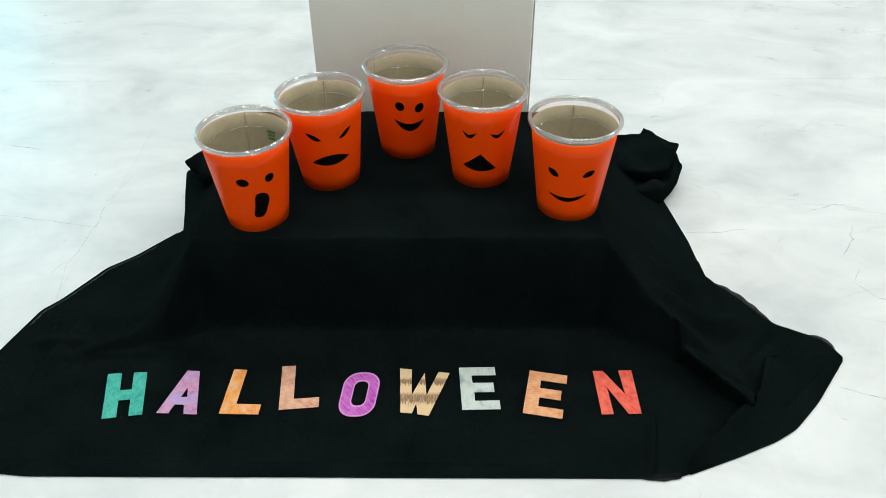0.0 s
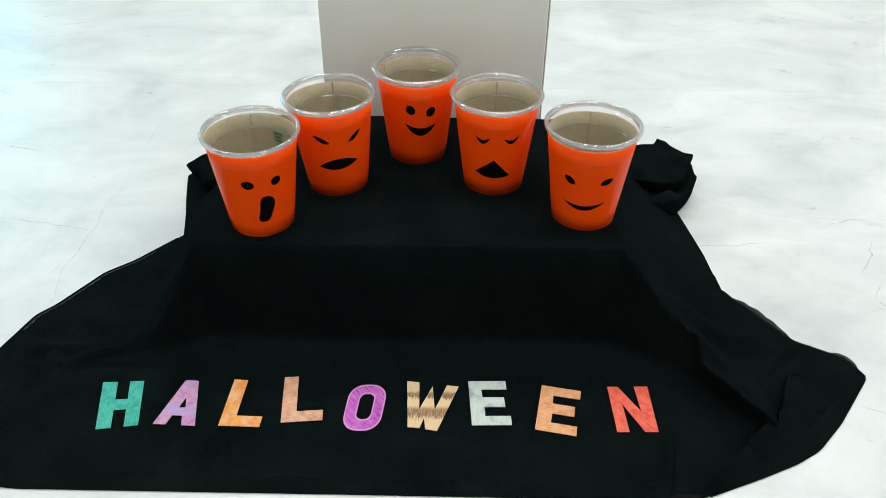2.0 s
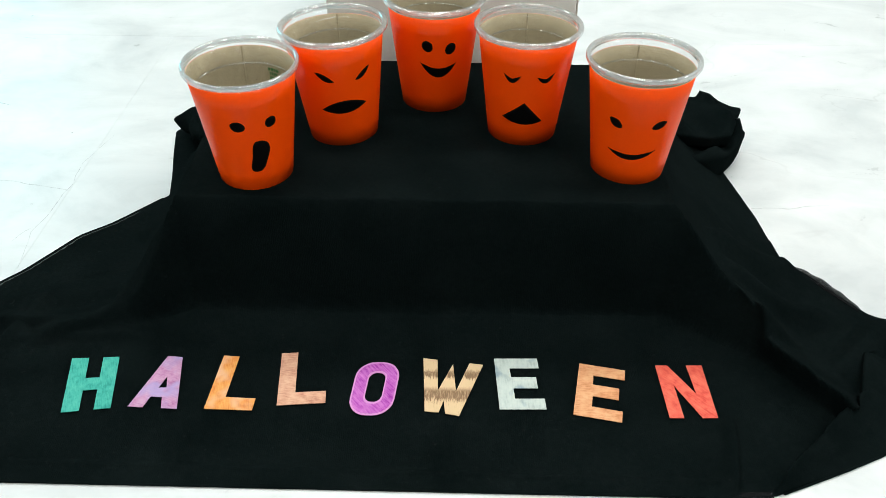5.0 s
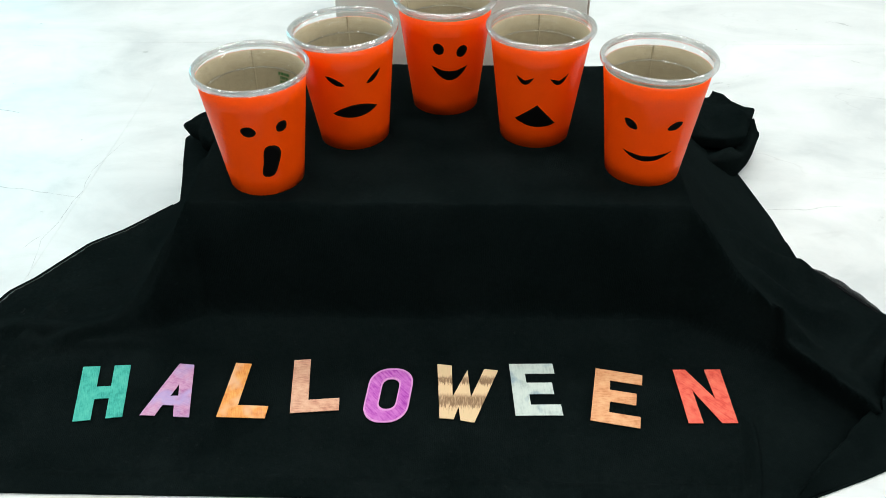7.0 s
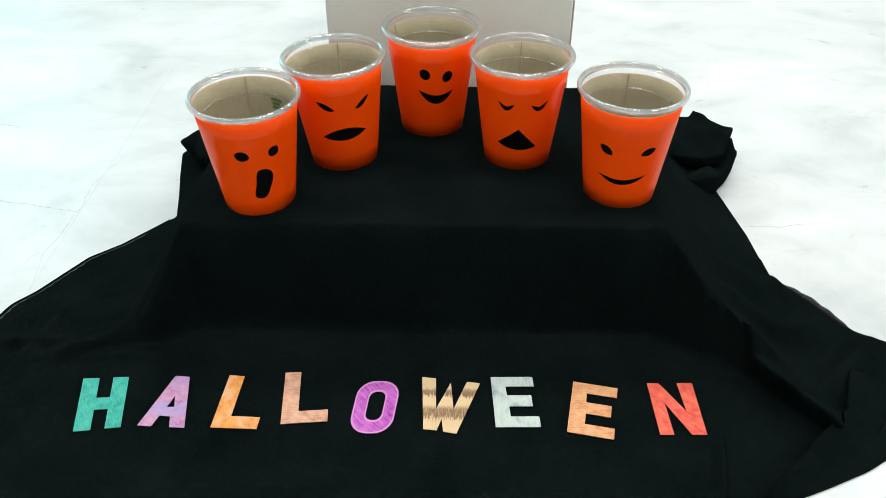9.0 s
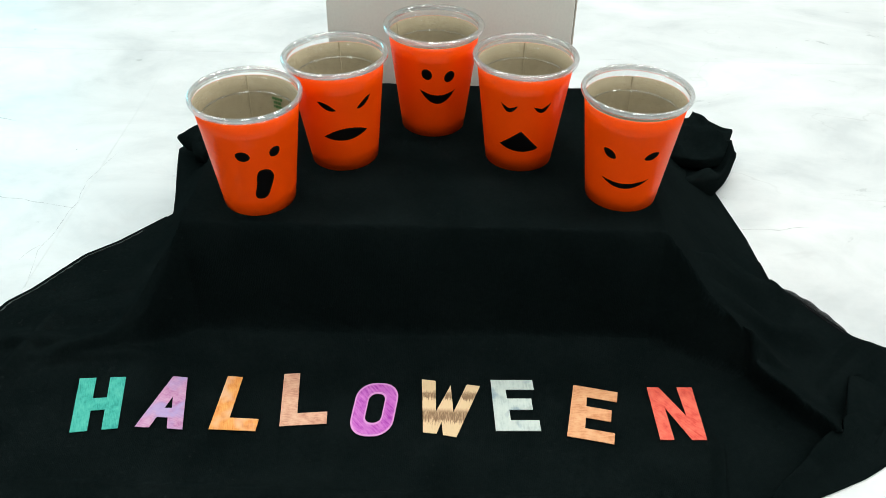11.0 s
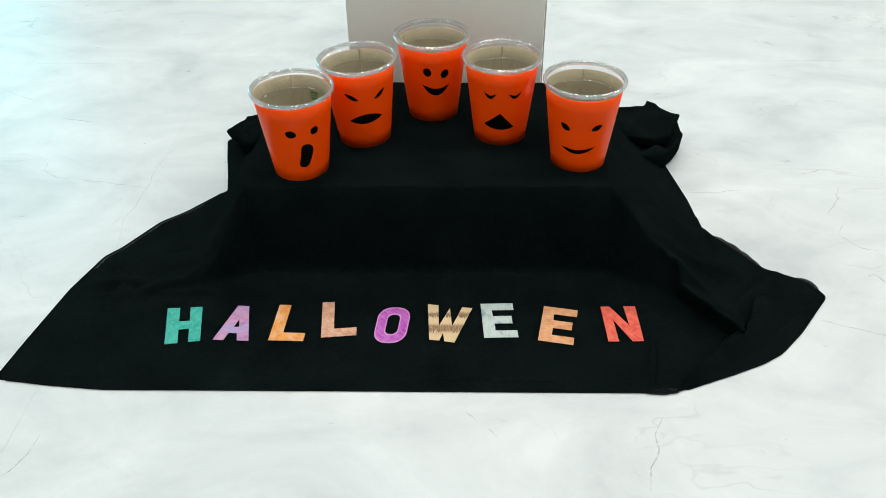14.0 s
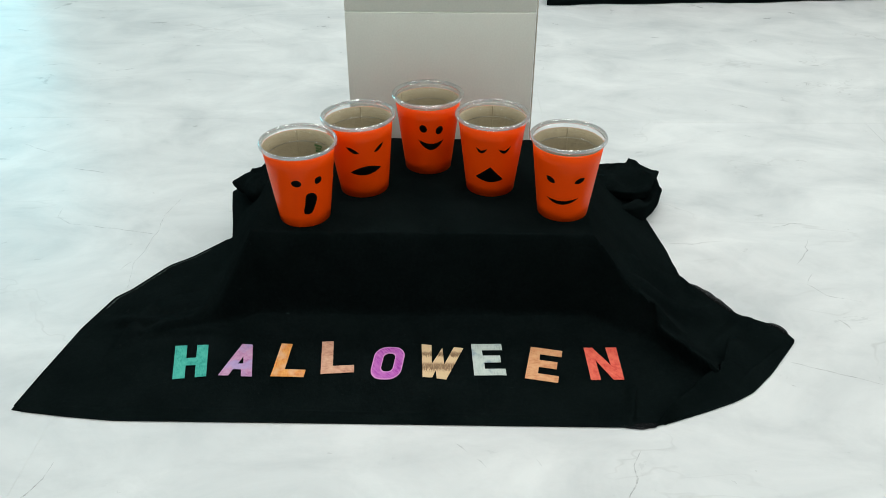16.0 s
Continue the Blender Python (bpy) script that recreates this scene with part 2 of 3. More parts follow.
LEDGE = clear_plastic("clear_plastic_ledge", (0.97, 0.97, 0.96), 0.08, 0.14, 0.7, 2.0, 0.05)
RIM = clear_plastic("clear_plastic_rim", (0.965, 0.972, 0.968), 0.03, 0.17, 0.85, 2.0, 0.25)


# ---- building helpers ----
def mesh_of(name, bm, material, smooth=True):
    me = bpy.data.meshes.new(name)
    bm.to_mesh(me)
    bm.free()
    me.polygons.foreach_set("use_smooth", [smooth] * len(me.polygons))
    me.materials.append(material)
    return me


def part(name, bm, material, parent=None, label="", smooth=True):
    ob = new(name, mesh_of(name, bm, material, smooth))
    if parent is not None:
        ob.parent = parent
    if label:
        ob["label"] = label
    return ob


def slab(x0, x1, y0, y1, z0, z1, bevel=0.0):
    bm = bmesh.new()
    bmesh.ops.create_cube(bm, size=1)
    bmesh.ops.transform(bm, verts=bm.verts, matrix=Matrix.LocRotScale(
        ((x0 + x1) / 2, (y0 + y1) / 2, (z0 + z1) / 2), None, (x1 - x0, y1 - y0, z1 - z0)))
    if bevel:
        bmesh.ops.bevel(bm, geom=bm.edges[:], offset=bevel, segments=2, profile=0.6, affect="EDGES")
    return bm


def lathe(profile, n=72, closed=False):
    """Turn a list of (radius, height) about the z axis."""
    bm = bmesh.new()
    rings = [[bm.verts.new((r * math.cos(2 * math.pi * i / n), r * math.sin(2 * math.pi * i / n), z)) for i in range(n)]
             for r, z in profile]
    pairs = list(zip(rings, rings[1:])) + ([(rings[-1], rings[0])] if closed else [])
    for a, b in pairs:
        for i in range(n):
            bm.faces.new((a[i], a[(i + 1) % n], b[(i + 1) % n], b[i]))
    bmesh.ops.recalc_face_normals(bm, faces=bm.faces[:])
    return bm


# ---- the room ----
x0, x1, y0, y1, HI = ROOM
floor = new("floor")
tagged(floor, "white polished marble-look porcelain tile floor with grey veins", "floor", kind="structure")
part("grout_bed", slab(x0, x1, y0, y1, -0.06, -0.0003), GROUT, floor, smooth=False)
for name, b in (("wall_west", (x0 - 0.12, x0, y0 - 0.12, y1 + 0.12)), ("wall_east", (x1, x1 + 0.12, y0 - 0.12, y1 + 0.12)),
                ("wall_south", (x0, x1, y0 - 0.12, y0)), ("wall_north", (x0, x1, y1, y1 + 0.12))):
    if name == "wall_north":
        w = new(name)
        for nm, bb in (("pier", (x0, -2.95, b[2], b[3], -0.06, HI)), ("pier", (-1.89, x1, b[2], b[3], -0.06, HI)),
                       ("sill_wall", (-2.95, -1.89, b[2], b[3], -0.06, 0.08)), ("lintel", (-2.95, -1.89, b[2], b[3], 2.16, HI))):
            part(nm, slab(*bb), WALL, w, smooth=False)
    else:
        # the south wall is never in view; its grey only weakens light from the front
        w = part(name, slab(*b, -0.06, HI), DIMMING_WALL if name == "wall_south" else WALL, smooth=False)
    tagged(w, "unseen wall behind the camera, greyed to cut the front light" if name == "wall_south" else "plain white painted wall of the room", "wall", kind="structure")
ceiling = part("ceiling", slab(x0 - 0.12, x1 + 0.12, y0 - 0.12, y1 + 0.12, HI, HI + 0.1), CEIL, smooth=False)
tagged(ceiling, "plain white board ceiling with recessed light panels", "ceiling", kind="structure")

# ---- the grey carton ----
carton = new("cardboard_box")
carton.location = (-0.018 * U, 1.005 * U, 0)
tagged(carton, "tall grey cardboard box with scored flap behind the cloth", "box")
cw = 0.281 * U
part("front_panel", slab(-cw / 2, cw / 2, 0, 0.004, 0.001, 0.298, 0.0008), GREYBOARD, carton)
part("front_flap", slab(-cw / 2, cw / 2, 0.0004, 0.0042, 0.2992, 0.40, 0.0008), GREYBOARD, carton)
part("side_panel", slab(-cw / 2 - 0.0005, -cw / 2 + 0.004, 0.0045, 0.16, 0.001, 0.298, 0.0006), GREYBOARD, carton)
part("side_panel", slab(cw / 2 - 0.004, cw / 2 + 0.0005, 0.0045, 0.16, 0.001, 0.298, 0.0006), GREYBOARD, carton)
part("back_panel", slab(-cw / 2, cw / 2, 0.1605, 0.1645, 0.001, 0.298, 0.0006), GREYBOARD, carton)
part("edge_strip", slab(cw / 2 + 0.0008, cw / 2 + 0.0022, 0.0005, 0.005, 0.001, 0.40), BOARDEDGE, carton, "pale cut edge of the board", False)

# ---- the box under the cloth ----
TOP = 0.1315 * U
BX0, BX1, BY0, BY1 = -0.258 * U, 0.183 * U, 0.704 * U, 0.982 * U
inner = part("covered_box", slab(BX0 + 0.004, BX1 - 0.004, BY0 + 0.004, BY1 - 0.003, 0.0005, TOP - 0.004, 0.002), BOXWOOD)
tagged(inner, "low cardboard box hidden under the black cloth", "box")

# ---- the cloth ----
FOLDS = [  # from, to, height, width to the left of the way, width to its right
    ((0.255, 0.662), (0.271, 0.648), 0.016, 0.030, 0.0055), ((0.271, 0.648), (0.301, 0.611), 0.030, 0.022, 0.0045),
    ((0.301, 0.611), (0.321, 0.585), 0.026, 0.016, 0.0045), ((0.250, 0.741), (0.326, 0.768), 0.020, 0.006, 0.026),
    ((0.262, 0.700), (0.334, 0.694), 0.016, 0.016, 0.014), ((0.350, 0.640), (0.400, 0.690), 0.012, 0.012, 0.020),
    ((0.255, 0.507), (0.303, 0.549), 0.013, 0.003, 0.016), ((0.303, 0.549), (0.343, 0.584), 0.016, 0.003, 0.018),
    ((0.343, 0.584), (0.362, 0.630), 0.014, 0.003, 0.018), ((0.376, 0.582), (0.412, 0.618), 0.012, 0.003, 0.009),
    ((0.245, 0.812), (0.320, 0.788), 0.007, 0.007, 0.026),
    ((-0.295, 0.702), (-0.330, 0.678), 0.015, 0.0075, 0.022), ((-0.330, 0.678), (-0.372, 0.660), 0.015, 0.0065, 0.022),
    ((-0.375, 0.671), (-0.425, 0.672), 0.012, 0.007, 0.014), ((-0.32, 0.728), (-0.40, 0.712), 0.005, 0.014, 0.022),
    ((-0.425, 0.640), (-0.411, 0.705), 0.009, 0.008, 0.012), ((-0.34, 0.77), (-0.43, 0.715), 0.003, 0.012, 0.020),
    ((-0.324, 0.658), (-0.410, 0.653), 0.006, 0.006, 0.008), ((-0.325, 0.880), (-0.315, 0.80), 0.007, 0.005, 0.016),
    ((0.209, 0.505), (0.219, 0.550), 0.007, 0.006, 0.004),
    ((-0.45, 0.516), (0.21, 0.507), 0.0012, 0.002, 0.0025),
]


def cloth_height(x, y):
    """Height of the cloth over the floor and the sideways lean of its folds, in plan units."""
    dl, dr = max(0, -0.258 - x), max(0, x - 0.183)
    lip = 0.704 - min(0.050, 0.62 * dr + 0.45 * dl)  # beside the box the cloth is drawn forward
    df, db = max(0, lip - y), max(0, y - 0.982)
    side = dl / 0.085 if dl else dr / 0.145
    ends = df / 0.018 if df else db / 0.03
    d = math.hypot(side, ends)
    h = 0.0
    if d < 1:
        s = 1 - d
        w = side / (side + ends + 1e-6)               # 0 before the box, where the cloth hangs plumb; 1 beside it, where it slopes
        h = 0.1295 * (w * s ** 1.55 + (1 - w) * 0.5 * (1 + math.cos(math.pi * d)))
    if df:                                           # the cloth eases out on to the floor
        h = max(h, 0.016 * math.exp(-max(0.0, df - 0.008) / 0.014) * max(0.0, 1 - side))
    crest, lean_x, lean_y = 0.0, 0.0, 0.0
    for (ax, ay), (bx, by), hh, wl, wr in FOLDS:
        vx, vy = bx - ax, by - ay
        size = math.hypot(vx, vy)
        along, across = ((x - ax) * vx + (y - ay) * vy) / size, ((y - ay) * vx - (x - ax) * vy) / size
        past = max(0.0, -along, along - size) / 0.024        # the ends die away softly
        q = (across / (wl if across > 0 else wr)) ** 2 + past * past
        if q < 9:
            c = 1.1 * hh * math.exp(-q)
            if c > crest:
                over = (0.45 if wr < wl else -0.45) * c / size if min(wl, wr) < 0.0058 else 0.0
                crest, lean_x, lean_y = c, over * vy, -over * vx
    h += crest
    flat = 1.0 if d < 1 else 0.35
    h += flat * 0.0022 * noise.noise((x * 16, y * 16, 3.1)) + flat * 0.0008 * noise.noise((x * 55, y * 55, 1.7))
    return max(h, 0.0) + 0.0015, lean_x, lean_y


def sample(points, n):
    """n + 1 even steps along a smooth line through the points."""
    p = [Vector((*q, 0)) for q in points]
    d = [0.0]
    for a, b in zip(p, p[1:]):
        d.append(d[-1] + (b - a).length)
    out = []
    for i in range(n + 1):
        s = d[-1] * i / n
        j = max(k for k in range(len(d) - 1) if d[k] <= s + 1e-9)
        out.append(p[j].lerp(p[j + 1], (s - d[j]) / (d[j + 1] - d[j])))
    for _ in range(2):
        out = [out[0]] + [(out[i - 1] + 2 * out[i] + out[i + 1]) / 4 for i in range(1, n)] + [out[-1]]
    return out


NU, NV = 380, 290
front = sample([(-0.514, 0.511), (-0.45, 0.502), (-0.39, 0.496), (-0.13, 0.495), (0.07, 0.494), (0.213, 0.4935), (0.240, 0.495)], NU)
right = sample([(0.240, 0.495), (0.302, 0.520), (0.340, 0.537), (0.366, 0.553), (0.40, 0.588), (0.451, 0.652), (0.439, 0.680),
                (0.392, 0.706), (0.350, 0.770), (0.334, 0.786), (0.330, 0.866), (0.316, 0.972), (0.30, 1.06)], NV)
left = sample([(-0.514, 0.511), (-0.505, 0.569), (-0.4885, 0.664), (-0.468, 0.732), (-0.451, 0.752), (-0.416, 0.812), (-0.387, 0.837),
               (-0.341, 0.893), (-0.351, 0.94), (-0.362, 0.985), (-0.374, 1.04), (-0.35, 1.08)], NV)
back = sample([(-0.35, 1.08), (-0.2, 1.02), (0.1, 1.015), (0.30, 1.06)], NU)
cloth = new("black_cloth")
tagged(cloth, "black jersey cloth draped over a low box, folded on the floor", "cloth")
bm = bmesh.new()
grid = []
for j in range(NV + 1):
    v = j / NV
    row = []
    for i in range(NU + 1):
        u = i / NU
        p = (front[i] * (1 - v) + back[i] * v + left[j] * (1 - u) + right[j] * u
             - front[0] * (1 - u) * (1 - v) - front[-1] * u * (1 - v) - back[0] * (1 - u) * v - back[-1] * u * v)
        calm = min(1.0, i / 14, (NU - i) / 14, j / 14) ** 0.7      # edges lie down on the floor
        z, lean_x, lean_y = cloth_height(p.x, p.y)
        z = 0.0015 + (z - 0.0015) * (calm if p.y < 1.0 else 1.0)
        row.append(bm.verts.new(((p.x + calm * lean_x) * U, (p.y + calm * lean_y) * U, z * U)))
    grid.append(row)
for j in range(NV):
    for i in range(NU):
        bm.faces.new((grid[j][i], grid[j][i + 1], grid[j + 1][i + 1], grid[j + 1][i]))
sheet = part("sheet", bm, CLOTH, cloth)
thick = sheet.modifiers.new("thickness", "SOLIDIFY")
thick.thickness, thick.offset = 0.0011, -1


def hem(points, r, name, mtl):
    """A rolled seam along an edge of the cloth."""
    bm = bmesh.new()
    rings = []
    for i, p in enumerate(points):
        q = points[min(i + 1, len(points) - 1)] - points[max(i - 1, 0)]
        side = Vector((q.y, -q.x, 0)).normalized()
        c = Vector((p.x * U, p.y * U, 0.0015 * U - 0.0002))
        rings.append([bm.verts.new(c + side * r * 1.5 * math.cos(a) + Vector((0, 0, r * math.sin(a))))
                      for a in (k * math.pi / 4 for k in range(8))])
    for a, b in zip(rings, rings[1:]):
        for k in range(8):
            bm.faces.new((a[k], a[(k + 1) % 8], b[(k + 1) % 8], b[k]))
    bm.faces.new(rings[0][::-1]), bm.faces.new(rings[-1])
    return part(name, bm, mtl, cloth)


hem(front[6:-1:3], 0.0008, "hem", CLOTH)
hem(left[3:198:3], 0.0009, "hem", CLOTH)
hem(right[3:198:3], 0.0008, "hem", CLOTH)


def stitch(points, off, width, mtl):
    """A row of seam thread just inside an edge."""
    bm = bmesh.new()
    rows = []
    for i, p in enumerate(points):
        q = points[min(i + 1, len(points) - 1)] - points[max(i - 1, 0)]
        side = Vector((q.y, -q.x, 0)).normalized()
        w = width * (0.3 + abs(noise.noise((i * 0.21, 4.0, 1.0))) * 2)
        z = 0.0015 * U + 0.0007
        rows.append([bm.verts.new(((p.x + side.x * d) * U, (p.y + side.y * d) * U, z + h)) for d, h in
                     ((off, 0), (off + w / 2, 0.0005), (off + w, 0))])
    for a, b in zip(rows, rows[1:]):
        for k in range(2):
            bm.faces.new((a[k], a[k + 1], b[k + 1], b[k]))
    bmesh.ops.recalc_face_normals(bm, faces=bm.faces[:])
    return part("seam", bm, mtl, cloth, "paler stitched seam along the edge")


def ribbon(points, width, name, mtl, label=""):
    """A strip of sheer edging that lies beyond the cloth's edge (plan units)."""
    bm = bmesh.new()
    rows = []
    for i, p in enumerate(points):
        q = points[min(i + 1, len(points) - 1)] - points[max(i - 1, 0)]
        side = Vector((q.y, -q.x, 0)).normalized()
        w = width * math.sin(math.pi * (i + 0.5) / len(points)) ** 0.5 * (0.75 + 0.5 * abs(noise.noise((i * 0.13, 0.2, 6.0))))
        lo, hi = p - side * 0.004, p + side * w
        rows.append([bm.verts.new((v.x * U, v.y * U, z)) for v, z in ((lo, 0.0022), (hi, 0.0016), (hi, 0.0012), (lo, 0.0018))])
    for a, b in zip(rows, rows[1:]):
        for k in range(4):
            bm.faces.new((a[k], a[(k + 1) % 4], b[(k + 1) % 4], b[k]))
    return part(name, bm, mtl, cloth, label)


stitch(left[92:180], 0.0035, 0.0016, plain("grey_seam_thread", (0.035, 0.045, 0.045), 0.8))
near = lambda x, y: min(range(len(right)), key=lambda i: (right[i].x - x) ** 2 + (right[i].y - y) ** 2)
ribbon(right[near(0.388, 0.713):near(0.338, 0.782)], 0.008, "sheer_edge", SHEER, "sheer mesh edging")
ribbon(front[-21:-1], 0.005, "sheer_edge", SHEER, "sheer mesh edging")
ribbon(right[near(0.4445, 0.664):near(0.425, 0.688)], 0.006, "sheer_edge", SHEER, "sheer mesh edging")


def bunch(name, cx, cy, rx, ry, z0, h, ears, seed):
    """A scrunched pad of spare cloth with a ruffled, pointed edge (plan units)."""
    bm = bmesh.new()
    n, m = 96, 22
    rings = []
    for j in range(m + 1):
        s = j / m
        a = math.pi * (s - 0.5)
        cr = abs(math.cos(a)) ** 0.55 if j not in (0, m) else 0.02
        z = z0 + h * (0.5 + 0.5 * math.sin(a))
        ring = []
        for i in range(n):
            b = 2 * math.pi * i / n
            ear = sum(e * math.exp(-((math.atan2(math.sin(b - c), math.cos(b - c))) / w) ** 2) for c, e, w in ears)
            k = cr * (1 + 0.10 * noise.noise((3 * math.cos(b), 3 * math.sin(b), seed)) + ear * (1 - abs(s - 0.5)))
            w = 0.16 * h * noise.noise((4 * math.cos(b) * cr, 4 * math.sin(b) * cr, seed + 5 + s))
            w += 0.10 * h * math.sin(5 * b + 6 * s + seed) * cr * 0.5
            ring.append(bm.verts.new(((cx + rx * k * math.cos(b)) * U, (cy + ry * k * math.sin(b)) * U, (max(z + w, 0.002)) * U)))
        rings.append(ring)
    for p, q in zip(rings, rings[1:]):
        for i in range(n):
            bm.faces.new((p[i], p[(i + 1) % n], q[(i + 1) % n], q[i]))
    bm.faces.new(rings[0][::-1]), bm.faces.new(rings[-1])
    return part(name, bm, CLOTH, cloth)


def crumpled_pad(outline, z0, h, crease, seed):
    """Spare cloth folded flat into a pad with a pointed, uneven edge and creases on top (plan units)."""
    pts = []
    for (ax, ay), (bx, by) in zip(outline, outline[1:] + outline[:1]):
        pts += [(ax + (bx - ax) * k / 9, ay + (by - ay) * k / 9) for k in range(9)]
    for _ in range(2):
        pts = [tuple((a + 3 * b + c) / 5 for a, b, c in zip(pts[i - 1], p, pts[(i + 1) % len(pts)])) for i, p in enumerate(pts)]
    cx, cy = sum(p[0] for p in pts) / len(pts), sum(p[1] for p in pts) / len(pts)
    bm = bmesh.new()
    rings = []
    for k, f in ((0.93, 0.0), (0.955, 0.12), (0.97, 0.38), (0.985, 0.62), (1.0, 0.80), (0.985, 0.92), (0.90, 0.98), (0.80, 1.0), (0.70, 1.0), (0.6, 1.0), (0.48, 1.0),
                 (0.36, 1.0), (0.24, 1.0), (0.12, 1.0)):
        ring = []
        for x, y in pts:
            px, py = cx + (x - cx) * k, cy + (y - cy) * k
            fold = (1 - abs(math.sin(33 * (px * math.cos(crease) + py * math.sin(crease)) + 2.2 * noise.noise((px * 22, py * 22, seed))))) ** 1.5
            w = h * (0.28 * noise.noise((px * 30, py * 30, seed)) + 0.75 * fold - 0.2) * f * min(1.0, 5 * (1 - k))
            ring.append(bm.verts.new((px * U, py * U, max(z0 + h * f + w, 0.0025) * U)))
        rings.append(ring)
    n = len(pts)
    for p, q in zip(rings, rings[1:]):
        for i in range(n):
            bm.faces.new((p[i], p[(i + 1) % n], q[(i + 1) % n], q[i]))
    bm.faces.new(rings[0][::-1]), bm.faces.new(rings[-1])
    return part("bunched_fold", bm, CLOTH, cloth)


crumpled_pad([(0.215, 0.955), (0.240, 0.934), (0.290, 0.938), (0.313, 0.949), (0.333, 0.975), (0.349, 1.003), (0.341, 1.024), (0.318, 1.062), (0.270, 1.075),
              (0.215, 1.045)], 0.001, 0.036, 1.2, 2.0)
crumpled_pad([(0.212, 0.985), (0.250, 0.966), (0.292, 0.958), (0.318, 0.966), (0.326, 0.984), (0.348, 1.034), (0.335, 1.038), (0.318, 1.059), (0.306, 1.076),
              (0.294, 1.056), (0.262, 1.060), (0.218, 1.050)], 0.035, 0.018, 0.5, 7.0)
bunch("bunched_fold", -0.314, 1.028, 0.034, 0.050, 0.003, 0.040, [(3.15, 0.62, 0.11)], 8.0)

# ---- the cups ----
CUP_H, R_TOP, R_BASE = 0.1013, 0.0421, 0.0297


def wall_r(z):
    return R_BASE + (R_TOP - R_BASE) * z / CUP_H



def on_sleeve(s, h, turn, lift):
    """A place on the sleeve: s metres round from the face's middle, h metres up the slope."""
    z = h * 0.994
    r = wall_r(z) + lift
    a = -math.pi / 2 + turn + s / wall_r(z)
    return Vector((r * math.cos(a), r * math.sin(a), z))


def patch(outline, turn, lift=0.0013):
    """A thin black cut-out glued on the sleeve, from an outline in millimetres."""
    cx, cy = sum(p[0] for p in outline) / len(outline), sum(p[1] for p in outline) / len(outline)
    bm = bmesh.new()
    rings = []
    for k, lf in ((0.0, lift), (0.25, lift), (0.5, lift), (0.75, lift), (1.0, lift), (1.03, lift - 0.0007)):
        rings.append([bm.verts.new(on_sleeve((cx + (x - cx) * k) / 1000, (cy + (y - cy) * k) / 1000, turn, lf)) for x, y in outline]
                     if k else [bm.verts.new(on_sleeve(cx / 1000, cy / 1000, turn, lift))])
    n = len(outline)
    for i in range(n):
        bm.faces.new((rings[0][0], rings[1][i], rings[1][(i + 1) % n]))
        for a, b in zip(rings[1:], rings[2:]):
            bm.faces.new((a[i], b[i], b[(i + 1) % n], a[(i + 1) % n]))
    bmesh.ops.recalc_face_normals(bm, faces=bm.faces[:])
    return bm


def oval(cx, cy, a, b, tilt, point=0.0, n=20):
    """An oval (half axes a, b, tilted in degrees), drawn out to a point at its ends."""
    t, out = radians(tilt), []
    for i in range(n):
        q = 2 * math.pi * i / n
        u, v = a * math.cos(q), b * math.sin(q) * (1 - point * abs(math.cos(q)) ** 2)
        out.append((cx + u * math.cos(t) - v * math.sin(t), cy + u * math.sin(t) + v * math.cos(t)))
    return out


def leaf(p, q, up, low, n=12):
    """A shape between two bows from p to q; up and low are their heights over the chord."""
    f = lambda k, h: (p[0] + (q[0] - p[0]) * k, p[1] + (q[1] - p[1]) * k + 4 * h * k * (1 - k))
    return [f(i / n, low) for i in range(n + 1)] + [f(i / n, up) for i in range(n - 1, 0, -1)]


def bean(spine):
    """Outline round a bent spine of (x, height, half width), from its lower end up the right side and down the left."""
    p = [(x + w, y) for x, y, w in spine[::-1]] + [(x - w, y) for x, y, w in spine]
    for _ in range(2):                            # cut the corners round
        p = [((1 - k) * a[0] + k * b[0], (1 - k) * a[1] + k * b[1]) for a, b in zip(p, p[1:] + p[:1]) for k in (0.25, 0.75)]
    return p


FACES = {
    "shouting": ([oval(-11.0, 64.2, 5.7, 4.5, -18, 0.2), oval(14.4, 64.8, 5.0, 4.2, 48, 0.2)],
                 bean([(3.6, 49.2, 2.6), (4.4, 46.4, 5.6), (4.6, 41.0, 6.9), (3.6, 35.0, 6.2), (1.8, 29.0, 5.8), (0.2, 23.6, 5.4), (-0.4, 19.8, 3.0)])),
    "scowling": ([leaf((-21, 74.5), (-6, 66), 2.2, -3.2), leaf((12.0, 65.5), (26, 75), -3.2, 1.8)],
                 leaf((-18, 38.3), (20, 41.2), 7.0, -5.0)),
    "grinning": ([oval(-9.2, 70.2, 4.4, 5.6, 28), oval(11.4, 67.2, 4.4, 5.8, -28)], leaf((-15.2, 53.4), (17, 51.8), -4.7, -13.8)),
    "sobbing": ([leaf((-20, 72.0), (-5.5, 71.4), -3.6, -7.4), leaf((8, 70.5), (23.5, 72.8), -3.6, -7.4)],
                [(-19, 29)] + [(-19 + 34 * k / 8, 29 - 3 * k / 8 - 16 * (k / 8) * (1 - k / 8)) for k in range(1, 8)] + [(15, 26)] + [(15 - 16 * k / 5, 26 + 19 * k / 5) for k in range(1, 6)] + [(-1 - 18 * k / 5, 45 - 16 * k / 5) for k in range(1, 5)]),
    "smirking": ([oval(-17.0, 59, 6.3, 3.3, -34, 0.35), oval(17.0, 59.5, 6.3, 3.2, 24, 0.35)], leaf((-20, 33.4), (17.5, 35.2), -3.2, -8.0)),
}


